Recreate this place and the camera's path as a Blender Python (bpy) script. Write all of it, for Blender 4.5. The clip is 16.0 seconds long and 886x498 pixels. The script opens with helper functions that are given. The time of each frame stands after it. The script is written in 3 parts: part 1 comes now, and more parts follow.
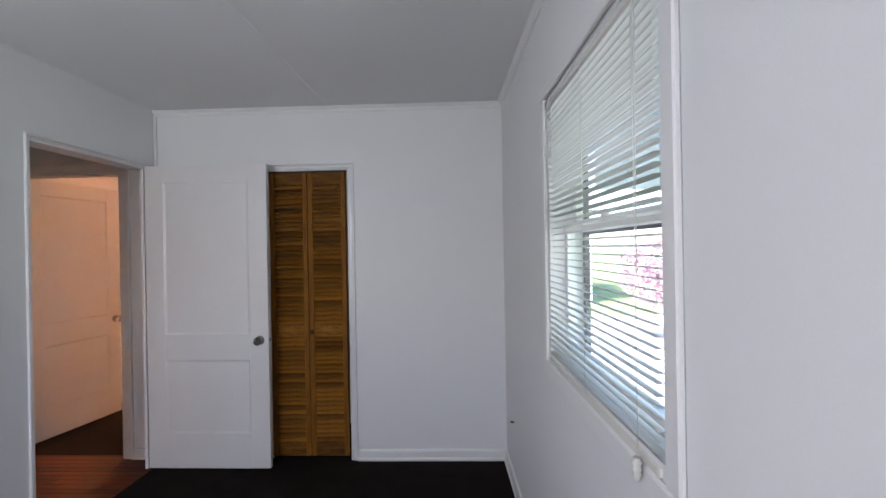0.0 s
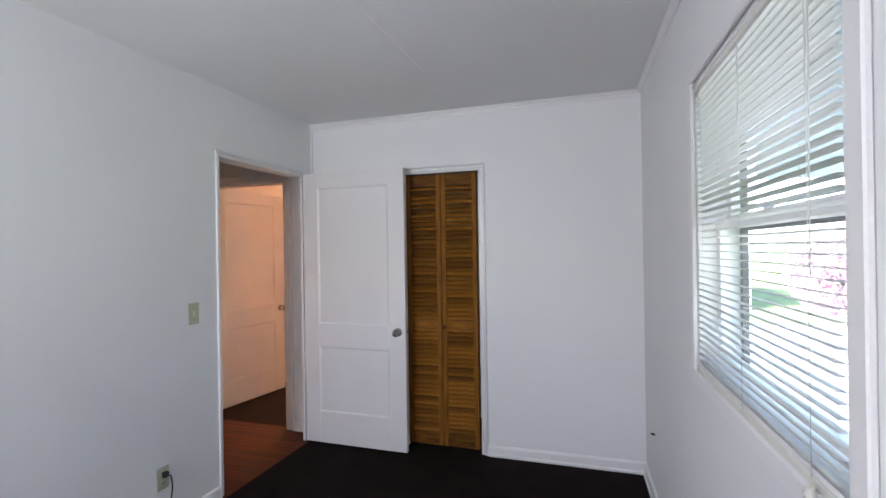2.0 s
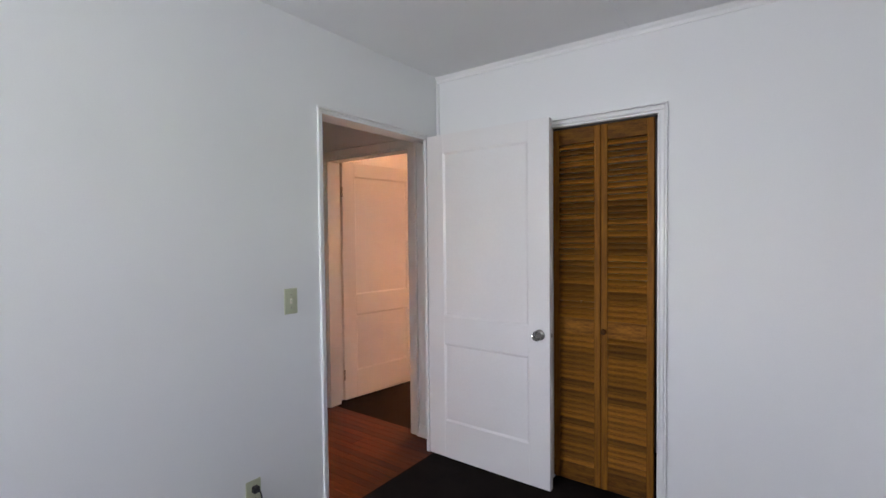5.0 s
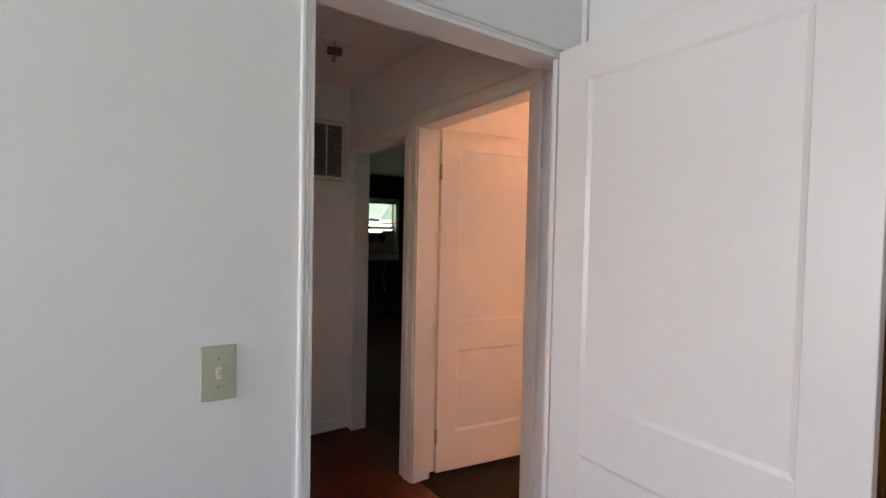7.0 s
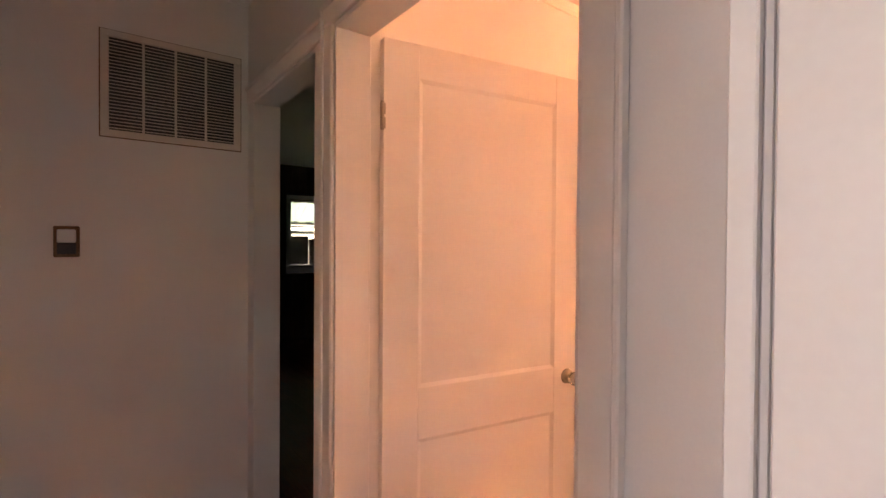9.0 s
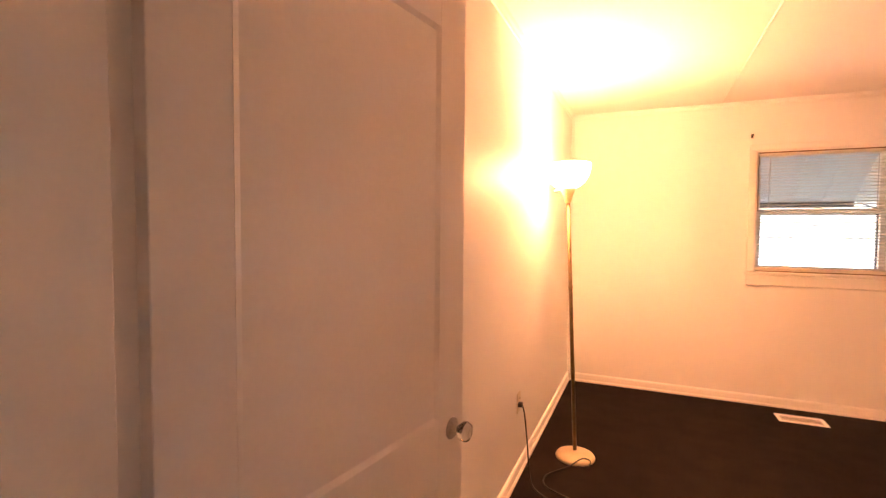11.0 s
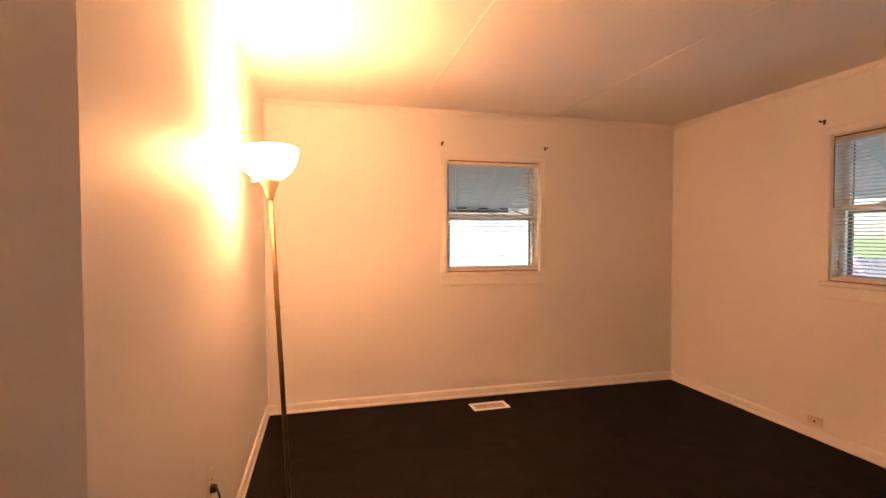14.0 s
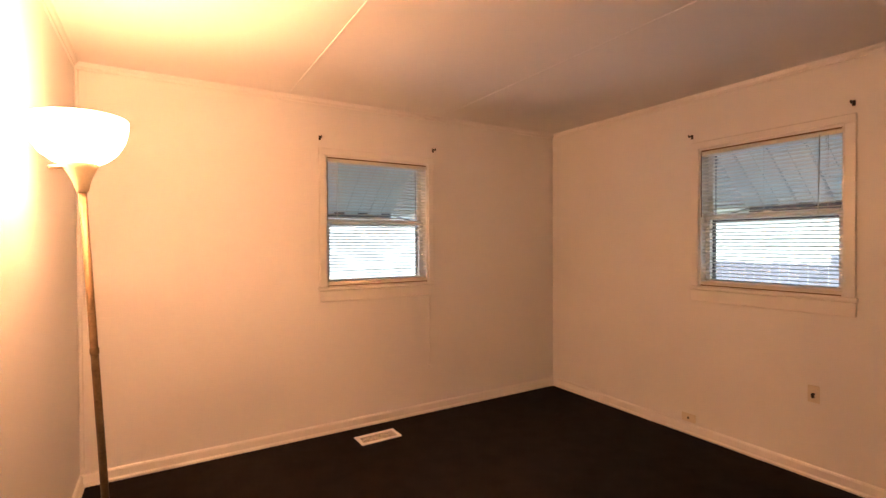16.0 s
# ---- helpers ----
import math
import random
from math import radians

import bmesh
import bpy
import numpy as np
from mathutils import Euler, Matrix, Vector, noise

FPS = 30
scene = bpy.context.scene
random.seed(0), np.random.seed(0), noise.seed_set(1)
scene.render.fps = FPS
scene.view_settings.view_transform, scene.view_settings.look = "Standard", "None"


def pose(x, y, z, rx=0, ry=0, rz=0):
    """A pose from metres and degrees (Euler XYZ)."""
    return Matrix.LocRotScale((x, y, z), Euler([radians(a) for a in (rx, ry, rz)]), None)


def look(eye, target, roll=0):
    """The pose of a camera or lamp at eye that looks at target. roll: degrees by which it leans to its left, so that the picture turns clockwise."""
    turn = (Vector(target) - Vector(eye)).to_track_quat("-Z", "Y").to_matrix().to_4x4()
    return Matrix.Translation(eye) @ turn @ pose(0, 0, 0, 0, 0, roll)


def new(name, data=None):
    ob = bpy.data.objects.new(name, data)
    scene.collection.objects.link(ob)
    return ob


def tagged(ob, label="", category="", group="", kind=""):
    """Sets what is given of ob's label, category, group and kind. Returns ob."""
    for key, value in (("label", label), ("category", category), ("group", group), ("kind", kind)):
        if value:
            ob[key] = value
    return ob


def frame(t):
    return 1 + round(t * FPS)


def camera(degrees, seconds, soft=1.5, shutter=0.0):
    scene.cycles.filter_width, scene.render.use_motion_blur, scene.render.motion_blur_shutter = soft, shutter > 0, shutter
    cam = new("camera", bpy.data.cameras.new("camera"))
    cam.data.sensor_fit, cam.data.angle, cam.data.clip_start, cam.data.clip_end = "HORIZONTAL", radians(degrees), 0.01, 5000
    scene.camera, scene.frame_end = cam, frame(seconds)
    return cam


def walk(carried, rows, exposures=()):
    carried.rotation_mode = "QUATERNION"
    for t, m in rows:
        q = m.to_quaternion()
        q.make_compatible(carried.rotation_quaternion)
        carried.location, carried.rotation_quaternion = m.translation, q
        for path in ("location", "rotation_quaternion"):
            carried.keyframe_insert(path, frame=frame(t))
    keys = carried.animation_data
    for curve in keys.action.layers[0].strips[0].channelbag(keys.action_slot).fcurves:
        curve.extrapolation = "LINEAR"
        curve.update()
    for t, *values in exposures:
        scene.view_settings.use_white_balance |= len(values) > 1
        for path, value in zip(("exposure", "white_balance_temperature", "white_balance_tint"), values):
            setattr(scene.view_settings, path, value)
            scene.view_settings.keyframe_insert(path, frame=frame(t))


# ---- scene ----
cam = camera(86.6, 16.0)
PATH = [
    (0, (0.501, 0.676, 1.457), (0.429, 2.675, 1.454), -1.0),
    (0.5, (0.499, 0.666, 1.454), (0.292, 2.656, 1.454), -1.0),
    (1, (0.499, 0.668, 1.455), (0.150, 2.637, 1.453), -1.1),
    (1.5, (0.499, 0.668, 1.455), (0.015, 2.609, 1.452), -0.9),
    (2, (0.497, 0.664, 1.453), (-0.112, 2.569, 1.455), -0.9),
    (2.5, (0.494, 0.649, 1.449), (-0.230, 2.513, 1.455), -0.6),
    (3, (0.494, 0.651, 1.449), (-0.327, 2.475, 1.454), -0.5),
    (5.5, (0.102, 1.682, 1.418), (-1.201, 3.199, 1.342), -0.3),
    (6, (-0.072, 1.981, 1.422), (-1.518, 3.360, 1.348), 0.4),
    (6.5, (-0.294, 2.262, 1.431), (-1.857, 3.508, 1.362), 1.0),
    (7, (-0.522, 2.555, 1.427), (-2.165, 3.693, 1.366), 1.2),
    (7.5, (-0.768, 2.845, 1.466), (-2.450, 3.923, 1.385), 1.3),
    (8, (-1.027, 3.075, 1.430), (-2.718, 4.141, 1.382), 0.8),
    (8.5, (-1.257, 3.244, 1.406), (-2.924, 4.349, 1.372), 0.4),
    (9, (-1.481, 3.356, 1.391), (-3.077, 4.561, 1.365), 0.4),
    (9.2, (-1.561, 3.378, 1.383), (-3.108, 4.646, 1.358), 0.2),
    (11.3, (-2.230, 3.727, 1.439), (-2.895, 5.610, 1.344), 0.4),
    (11.5, (-2.246, 3.747, 1.450), (-2.836, 5.656, 1.355), 0.3),
    (12, (-2.312, 3.825, 1.432), (-2.686, 5.789, 1.359), 0.3),
    (12.5, (-2.345, 3.926, 1.430), (-2.500, 5.919, 1.373), -0.2),
    (13, (-2.372, 4.047, 1.418), (-2.292, 6.044, 1.356), -0.5),
    (13.5, (-2.401, 4.188, 1.388), (-2.090, 6.163, 1.333), -0.5),
    (14, (-2.395, 4.315, 1.401), (-1.902, 6.252, 1.344), -0.1),
    (14.5, (-2.407, 4.456, 1.447), (-1.740, 6.340, 1.381), 0.1),
    (15, (-2.414, 4.583, 1.425), (-1.590, 6.405, 1.384), 0.1),
    (15.5, (-2.415, 4.683, 1.426), (-1.470, 6.445, 1.390), -0.2),
    (16, (-2.420, 4.777, 1.409), (-1.391, 6.491, 1.381), -0.3),
]
walk(cam, [(t, look(eye, target, roll)) for t, eye, target, roll in PATH],
     [(0.0, 2.22, 6200, 18), (3.0, 2.74, 6200, 18), (5.5, 2.71, 6300, 17), (7.0, 2.86, 6650, 18), (8.0, 2.90, 7100, 23), (9.0, 3.15, 7700, 30),
      (9.4, 2.95, 7700, 30), (9.8, 2.55, 7600, 29), (10.3, 2.2, 7500, 28), (11.3, 1.98, 7250, 26), (12.5, 1.4, 7100, 22), (14.0, 1.36, 6600, 15), (16.0, 1.26, 6050, 10)])

# ---- world, sun, large lights ----
world = bpy.data.worlds.new("sky")
scene.world = world
world.use_nodes = True
wn = world.node_tree
sky = wn.nodes.new("ShaderNodeTexSky")
sky.sky_type = "NISHITA"
sky.sun_disc = False
sky.sun_elevation, sky.sun_rotation = radians(47), radians(220)
wn.nodes["Background"].inputs["Strength"].default_value = 0.15
wn.links.new(sky.outputs["Color"], wn.nodes["Background"].inputs["Color"])

sun = new("sun", bpy.data.lights.new("sun", "SUN"))
sun.data.energy, sun.data.angle, sun.data.color = 5.0, radians(12), (1.0, 0.96, 0.9)
sun.matrix_world = look((0, 0, 20), (12.0, 14.0, 0.0))

# added daylight lamp at an assumed, unseen south window of the first bedroom
day = new("assumed_south_daylight", bpy.data.lights.new("assumed_south_daylight", "AREA"))
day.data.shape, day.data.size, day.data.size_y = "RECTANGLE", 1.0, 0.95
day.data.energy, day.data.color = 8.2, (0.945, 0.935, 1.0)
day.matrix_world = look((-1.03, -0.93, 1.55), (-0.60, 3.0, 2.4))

# the floor lamp's bulb
bulb = new("lamp_bulb_light", bpy.data.lights.new("lamp_bulb_light", "POINT"))
bulb.data.energy, bulb.data.color, bulb.data.shadow_soft_size = 9.8, (1.0, 0.42, 0.168), 0.035
bulb.location = (-2.647, 6.736, 1.745)

# ---- materials ----


def material(name):
    m = bpy.data.materials.new(name)
    m.use_nodes = True
    return m, m.node_tree.nodes, m.node_tree.links, m.node_tree.nodes["Principled BSDF"]


def surface(name, a, b, rough=0.6, scale=6.0, fine=180.0, bump=0.15, metal=0.0, wear=0.06, stretch=(1, 1, 1), each=0.0, coat=0.0):
    """Two colours mixed by a broad and a fine noise, with fine relief; each: how far single pieces differ."""
    m, n, l, p = material(name)
    co = n.new("ShaderNodeTexCoord")
    mp = n.new("ShaderNodeMapping")
    mp.inputs["Scale"].default_value = stretch
    l.new(co.outputs["Object"], mp.inputs["Vector"])
    big = n.new("ShaderNodeTexNoise")
    big.inputs["Scale"].default_value, big.inputs["Detail"].default_value = scale, 5
    small = n.new("ShaderNodeTexNoise")
    small.inputs["Scale"].default_value, small.inputs["Detail"].default_value = fine, 4
    for t in (big, small):
        l.new(mp.outputs["Vector"], t.inputs["Vector"])
    add = n.new("ShaderNodeMath")
    add.operation = "MULTIPLY_ADD"
    add.inputs[1].default_value = 0.45
    l.new(small.outputs["Fac"], add.inputs[0])
    half = n.new("ShaderNodeMath")
    half.operation = "MULTIPLY"
    half.inputs[1].default_value = 0.55
    l.new(big.outputs["Fac"], half.inputs[0])
    l.new(half.outputs[0], add.inputs[2])
    ramp = n.new("ShaderNodeValToRGB")
    ramp.color_ramp.elements[0].position, ramp.color_ramp.elements[1].position = 0.36, 0.64
    ramp.color_ramp.elements[0].color, ramp.color_ramp.elements[1].color = (*a, 1), (*b, 1)
    l.new(add.outputs[0], ramp.inputs["Fac"])
    colour = ramp.outputs["Color"]
    if each:
        info = n.new("ShaderNodeObjectInfo")
        span = n.new("ShaderNodeMapRange")
        span.inputs["To Min"].default_value, span.inputs["To Max"].default_value = 1 - each, 1 + each
        l.new(info.outputs["Random"], span.inputs["Value"])
        hsv = n.new("ShaderNodeHueSaturation")
        l.new(colour, hsv.inputs["Color"])
        l.new(span.outputs["Result"], hsv.inputs["Value"])
        colour = hsv.outputs["Color"]
    l.new(colour, p.inputs["Base Color"])
    rg = n.new("ShaderNodeMapRange")
    rg.inputs["To Min"].default_value, rg.inputs["To Max"].default_value = max(rough - wear, 0.02), min(rough + wear, 1)
    l.new(big.outputs["Fac"], rg.inputs["Value"])
    l.new(rg.outputs["Result"], p.inputs["Roughness"])
    p.inputs["Metallic"].default_value = metal
    p.inputs["Coat Weight"].default_value = coat
    bp = n.new("ShaderNodeBump")
    bp.inputs["Strength"].default_value, bp.inputs["Distance"].default_value = bump, 0.002
    l.new(small.outputs["Fac"], bp.inputs["Height"])
    l.new(bp.outputs["Normal"], p.inputs["Normal"])
    return m


def glass(name, rough=0.0, tint=(0.97, 0.99, 0.98)):
    """Thin clear pane: mostly straight through, with a little gloss."""
    m, n, l, p = material(name)
    out = n["Material Output"]
    clear = n.new("ShaderNodeBsdfTransparent")
    clear.inputs["Color"].default_value = (*tint, 1)
    gloss = n.new("ShaderNodeBsdfGlossy")
    gloss.inputs["Roughness"].default_value = 0.02
    mix = n.new("ShaderNodeMixShader")
    mix.inputs["Fac"].default_value = 0.06
    l.new(clear.outputs[0], mix.inputs[1])
    l.new(gloss.outputs[0], mix.inputs[2])
    l.new(mix.outputs[0], out.inputs["Surface"])
    return m


def wood(name, a, b, rough, rings, stretch, each, coat=0.0):
    """Wood with long grain along the axis that stretch leaves long."""
    m = surface(name, a, b, rough, rings, 60, 0.25, 0, 0.08, stretch, each, coat)
    return m


PAINT = surface("wall_paint", (0.78, 0.79, 0.79), (0.815, 0.82, 0.815), 0.55, 1.3, 220, 0.10)
CEIL = surface("ceiling_paint", (0.80, 0.805, 0.80), (0.835, 0.84, 0.835), 0.75, 0.9, 160, 0.14)
TRIM = surface("trim_gloss_paint", (0.79, 0.79, 0.785), (0.82, 0.82, 0.81), 0.32, 4, 120, 0.06)
DOORW = surface("door_paint", (0.78, 0.765, 0.755), (0.81, 0.80, 0.79), 0.36, 3, 90, 0.07)
CARPET = surface("carpet_pile", (0.0080, 0.0060, 0.0048), (0.0172, 0.0130, 0.0103), 0.95, 7, 420, 0.9)
FLOORWOOD = wood("floor_boards_varnished", (0.042, 0.0072, 0.0012), (0.130, 0.025, 0.0035), 0.5, 9, (0.5, 8, 8), 0.30, 0.0)
CARPET.node_tree.nodes["Principled BSDF"].inputs["Specular IOR Level"].default_value = 0.08
PINE = wood("louvre_pine", (0.070, 0.023, 0.002), (0.29, 0.118, 0.010), 0.65, 5, (1.2, 9, 9), 0.42, 0.0)
PINEV = wood("louvre_pine_upright", (0.12, 0.041, 0.004), (0.27, 0.111, 0.010), 0.65, 5, (14, 14, 1.2), 0.12, 0.0)
for _m in (PINE, PINEV, FLOORWOOD):
    _m.node_tree.nodes["Principled BSDF"].inputs["Specular IOR Level"].default_value = 0.2
PANEL = wood("dark_panelling", (0.022, 0.010, 0.005), (0.085, 0.042, 0.018), 0.45, 4, (10, 10, 1.0), 0.35, 0.1)
DARK = surface("dark_recess", (0.012, 0.010, 0.009), (0.022, 0.019, 0.017), 0.9, 8, 100, 0.1)
BRASS = surface("aged_brass", (0.36, 0.24, 0.08), (0.52, 0.38, 0.15), 0.32, 20, 200, 0.08, 1.0, 0.12)
STEEL = surface("old_steel", (0.28, 0.26, 0.23), (0.42, 0.40, 0.36), 0.38, 20, 200, 0.08, 1.0, 0.12)
BLACK = surface("black_plastic", (0.010, 0.010, 0.010), (0.020, 0.019, 0.018), 0.45, 20, 150, 0.08)
BRONZE = surface("bare_brown_edge", (0.12, 0.06, 0.025), (0.2, 0.11, 0.05), 0.6, 20, 150, 0.1)
IVORY = surface("ivory_plastic", (0.42, 0.44, 0.31), (0.47, 0.49, 0.35), 0.38, 12, 150, 0.04)
ALMOND = surface("almond_plastic", (0.66, 0.62, 0.52), (0.71, 0.67, 0.57), 0.4, 12, 150, 0.04)
BLIND = surface("blind_slat_vinyl", (0.67, 0.67, 0.61), (0.72, 0.72, 0.66), 0.5, 9, 120, 0.03)
ALU = surface("translucent_aluminium", (0.70, 0.74, 0.77), (0.78, 0.82, 0.85), 0.45, 5, 90, 0.06)
# translucency added to the metal to brighten the awnings from below
_n, _l = ALU.node_tree.nodes, ALU.node_tree.links
_t, _x = _n.new("ShaderNodeBsdfTranslucent"), _n.new("ShaderNodeMixShader")
_t.inputs["Color"].default_value, _x.inputs["Fac"].default_value = (0.78, 0.90, 0.88, 1), 0.24
_l.new(_n["Principled BSDF"].outputs[0], _x.inputs[1])
_l.new(_t.outputs[0], _x.inputs[2])
_l.new(_x.outputs[0], _n["Material Output"].inputs["Surface"])
ALUDARK = surface("weathered_storm_frame", (0.09, 0.09, 0.10), (0.15, 0.15, 0.16), 0.5, 8, 90, 0.1)
GRILLE = surface("grille_enamel", (0.70, 0.67, 0.62), (0.75, 0.72, 0.67), 0.45, 8, 100, 0.05)
LAMPMET = surface("lamp_enamel", (0.50, 0.42, 0.28), (0.58, 0.49, 0.34), 0.35, 14, 120, 0.05, 0.35)
POLE = surface("bronzed_pole", (0.13, 0.085, 0.04), (0.22, 0.15, 0.075), 0.35, 14, 120, 0.05, 0.6)
GRASS = surface("lawn", (0.15, 0.22, 0.07), (0.27, 0.34, 0.15), 0.95, 1.5, 40, 0.8)
CONC = surface("pale_concrete", (0.60, 0.61, 0.63), (0.70, 0.71, 0.73), 0.9, 2, 60, 0.3)
FENCE = surface("weathered_fence", (0.20, 0.20, 0.23), (0.29, 0.29, 0.32), 0.8, 3, 60, 0.3, each=0.1)
SIDING = surface("white_siding", (0.72, 0.72, 0.72), (0.80, 0.80, 0.80), 0.6, 2, 60, 0.1)
BLOSSOM = surface("pink_leaves", (0.50, 0.30, 0.37), (0.68, 0.50, 0.56), 0.8, 12, 60, 0.2)
BARK = surface("bark", (0.08, 0.06, 0.05), (0.14, 0.11, 0.09), 0.95, 20, 80, 0.8)
PANE = glass("window_glass")
CRYSTAL, _n, _l, _p = material("cut_glass")
_p.inputs["Transmission Weight"].default_value, _p.inputs["Roughness"].default_value = 1.0, 0.03
_p.inputs["IOR"].default_value = 1.5
BOWL, _n, _l, _p = material("lit_frosted_glass")
_p.inputs["Base Color"].default_value = (0.9, 0.88, 0.84, 1)
_p.inputs["Roughness"].default_value = 0.35
_p.inputs["Emission Color"].default_value = (1.0, 0.42, 0.168, 1)
_p.inputs["Emission Strength"].default_value = 48.0

# ---- mesh helpers ----


def box(bm, x0, x1, y0, y1, z0, z1, bevel=0.0, seg=1):
    vs = [bm.verts.new((x, y, z)) for z in (z0, z1) for y in (y0, y1) for x in (x0, x1)]
    fs = [bm.faces.new([vs[i] for i in q]) for q in ((0, 2, 3, 1), (4, 5, 7, 6), (0, 1, 5, 4), (2, 6, 7, 3), (0, 4, 6, 2), (1, 3, 7, 5))]
    if bevel:
        es = list({e for f in fs for e in f.edges})
        bmesh.ops.bevel(bm, geom=es, offset=bevel, segments=seg, affect="EDGES", profile=0.5)
    return bm


def cubes(*bs, bevel=0.0):
    bm = bmesh.new()
    for b in bs:
        box(bm, *b, bevel=bevel)
    return bm


def turned(profile, steps=32, cap=True):
    """A turned solid about z from (radius, height) pairs."""
    bm = bmesh.new()
    rings = []
    for r, z in profile:
        rings.append([bm.verts.new((r * math.cos(2 * math.pi * i / steps), r * math.sin(2 * math.pi * i / steps), z)) for i in range(steps)])
    for a, b in zip(rings, rings[1:]):
        for i in range(steps):
            f = bm.faces.new((a[i], a[(i + 1) % steps], b[(i + 1) % steps], b[i]))
            f.smooth = True
    if cap:
        bm.faces.new(list(reversed(rings[0])))
        bm.faces.new(rings[-1])
    return bm


def tube(points, radius, steps=8):
    """A round bar along a line of points."""
    bm = bmesh.new()
    pts = [Vector(p) for p in points]
    rings = []
    for i, p in enumerate(pts):
        d = (pts[min(i + 1, len(pts) - 1)] - pts[max(i - 1, 0)]).normalized()
        u = d.cross(Vector((0, 0, 1)) if abs(d.z) < 0.9 else Vector((1, 0, 0))).normalized()
        v = d.cross(u)
        rings.append([bm.verts.new(p + radius * (math.cos(2 * math.pi * k / steps) * u + math.sin(2 * math.pi * k / steps) * v)) for k in range(steps)])
    for a, b in zip(rings, rings[1:]):
        for k in range(steps):
            f = bm.faces.new((a[k], a[(k + 1) % steps], b[(k + 1) % steps], b[k]))
            f.smooth = True
    bm.faces.new(rings[0])
    bm.faces.new(list(reversed(rings[-1])))
    return bm


def smooth_line(pts, n=8):
    """A soft curve through points."""
    out = []
    ps = [Vector(p) for p in pts]
    for i in range(len(ps) - 1):
        p0, p1, p2, p3 = ps[max(i - 1, 0)], ps[i], ps[i + 1], ps[min(i + 2, len(ps) - 1)]
        for k in range(n):
            t = k / n
            out.append(0.5 * ((2 * p1) + (p2 - p0) * t + (2 * p0 - 5 * p1 + 4 * p2 - p3) * t * t + (3 * p1 - p0 - 3 * p2 + p3) * t ** 3))
    out.append(ps[-1])
    return out


def mesh_of(bm, name, mat):
    me = bpy.data.meshes.new(name)
    bmesh.ops.recalc_face_normals(bm, faces=bm.faces)
    bm.to_mesh(me)
    bm.free()
    me.materials.append(mat)
    return me


def part(name, bm, mat, parent=None, label="", at=None):
    ob = new(name, mesh_of(bm, name, mat))
    if parent:
        ob.parent = parent
    if at is not None:
        ob.matrix_basis = at
    if label:
        ob["label"] = label
    return ob


def piece(name, me, parent, at):
    """One more object on a shared mesh."""
    ob = new(name, me)
    ob.parent = parent
    ob.matrix_basis = at
    return ob


def thing(name, m, label, category, group="", kind=""):
    ob = new(name)
    ob.empty_display_size = 0.05
    ob.matrix_basis = m
    return tagged(ob, label, category, group, kind)


def structure(name, bm, mat, label, category, at=None):
    return tagged(part(name, bm, mat, at=at), label, category, kind="structure")


def wall_x(name, x0, x1, y0, y1, holes, label="white painted plaster wall", z1=2.455, mat=None, at=None):
    """A wall that runs along x, with openings (x from, x to, z from, z to) through it."""
    bm = bmesh.new()
    xs = x0
    for a, b, c, d in sorted(holes):
        box(bm, xs, a, y0, y1, 0, z1)
        if c > 0:
            box(bm, a, b, y0, y1, 0, c)
        box(bm, a, b, y0, y1, d, z1)
        xs = b
    box(bm, xs, x1, y0, y1, 0, z1)
    return structure(name, bm, mat or PAINT, label, "wall", at)


def wall_y(name, x0, x1, y0, y1, holes, label="white painted plaster wall", z1=2.455, mat=None):
    bm = bmesh.new()
    ys = y0
    for a, b, c, d in sorted(holes):
        box(bm, x0, x1, ys, a, 0, z1)
        if c > 0:
            box(bm, x0, x1, a, b, 0, c)
        box(bm, x0, x1, a, b, d, z1)
        ys = b
    box(bm, x0, x1, ys, y1, 0, z1)
    return structure(name, bm, mat or PAINT, label, "wall")


H = 2.455
XE1, YN1, XW1, YS1 = 0.80, 3.91, -1.632, -0.90
XW2, XE2, YN2 = -2.835, 0.885, 8.185
XH, YH, YHS = -3.737, 3.94, 2.957
EAST1 = pose(XE1, YN1, 0, 0, 0, -88.0)

# ---- walls ----
wall_x("wall_north_1", XW1, 1.05, YN1, 4.03, [(-0.845, -0.262, 0, 2.025)])
wall_y("wall_west_1", -1.752, XW1, YS1, 4.05, [(2.930, YH, 0, 2.042)])
wall_x("wall_east_1", 0.0, 4.98, 0.0, 0.15, [(1.385, 2.370, 1.030, 2.030)], at=EAST1)
# opening in this unseen wall is assumed, to hold the added daylight lamp
wall_x("wall_south_1", -1.752, 1.12, -1.05, YS1, [(-1.55, -0.50, 1.05, 2.05)])
wall_x("wall_hall_north", XH, -1.752, YH, 4.05, [(-3.645, -2.915, 0, 2.010), (-2.790, -1.910, 0, 2.036)])
wall_y("wall_hall_west", -3.857, XH, 2.83, 4.05, [])
wall_x("wall_hall_south", XH, -1.752, 2.83, YHS, [(-3.690, -3.060, 0, 2.02), (-2.200, -1.790, 0, 2.04)])
wall_y("wall_west_2", -2.955, XW2, 4.05, 8.335, [])
wall_x("wall_north_2", XW2, 1.035, YN2, 8.335, [(-1.380, -0.518, 1.086, 2.058)])
wall_y("wall_east_2", XE2, 1.035, 4.03, YN2, [(5.880, 6.722, 1.090, 2.066)])
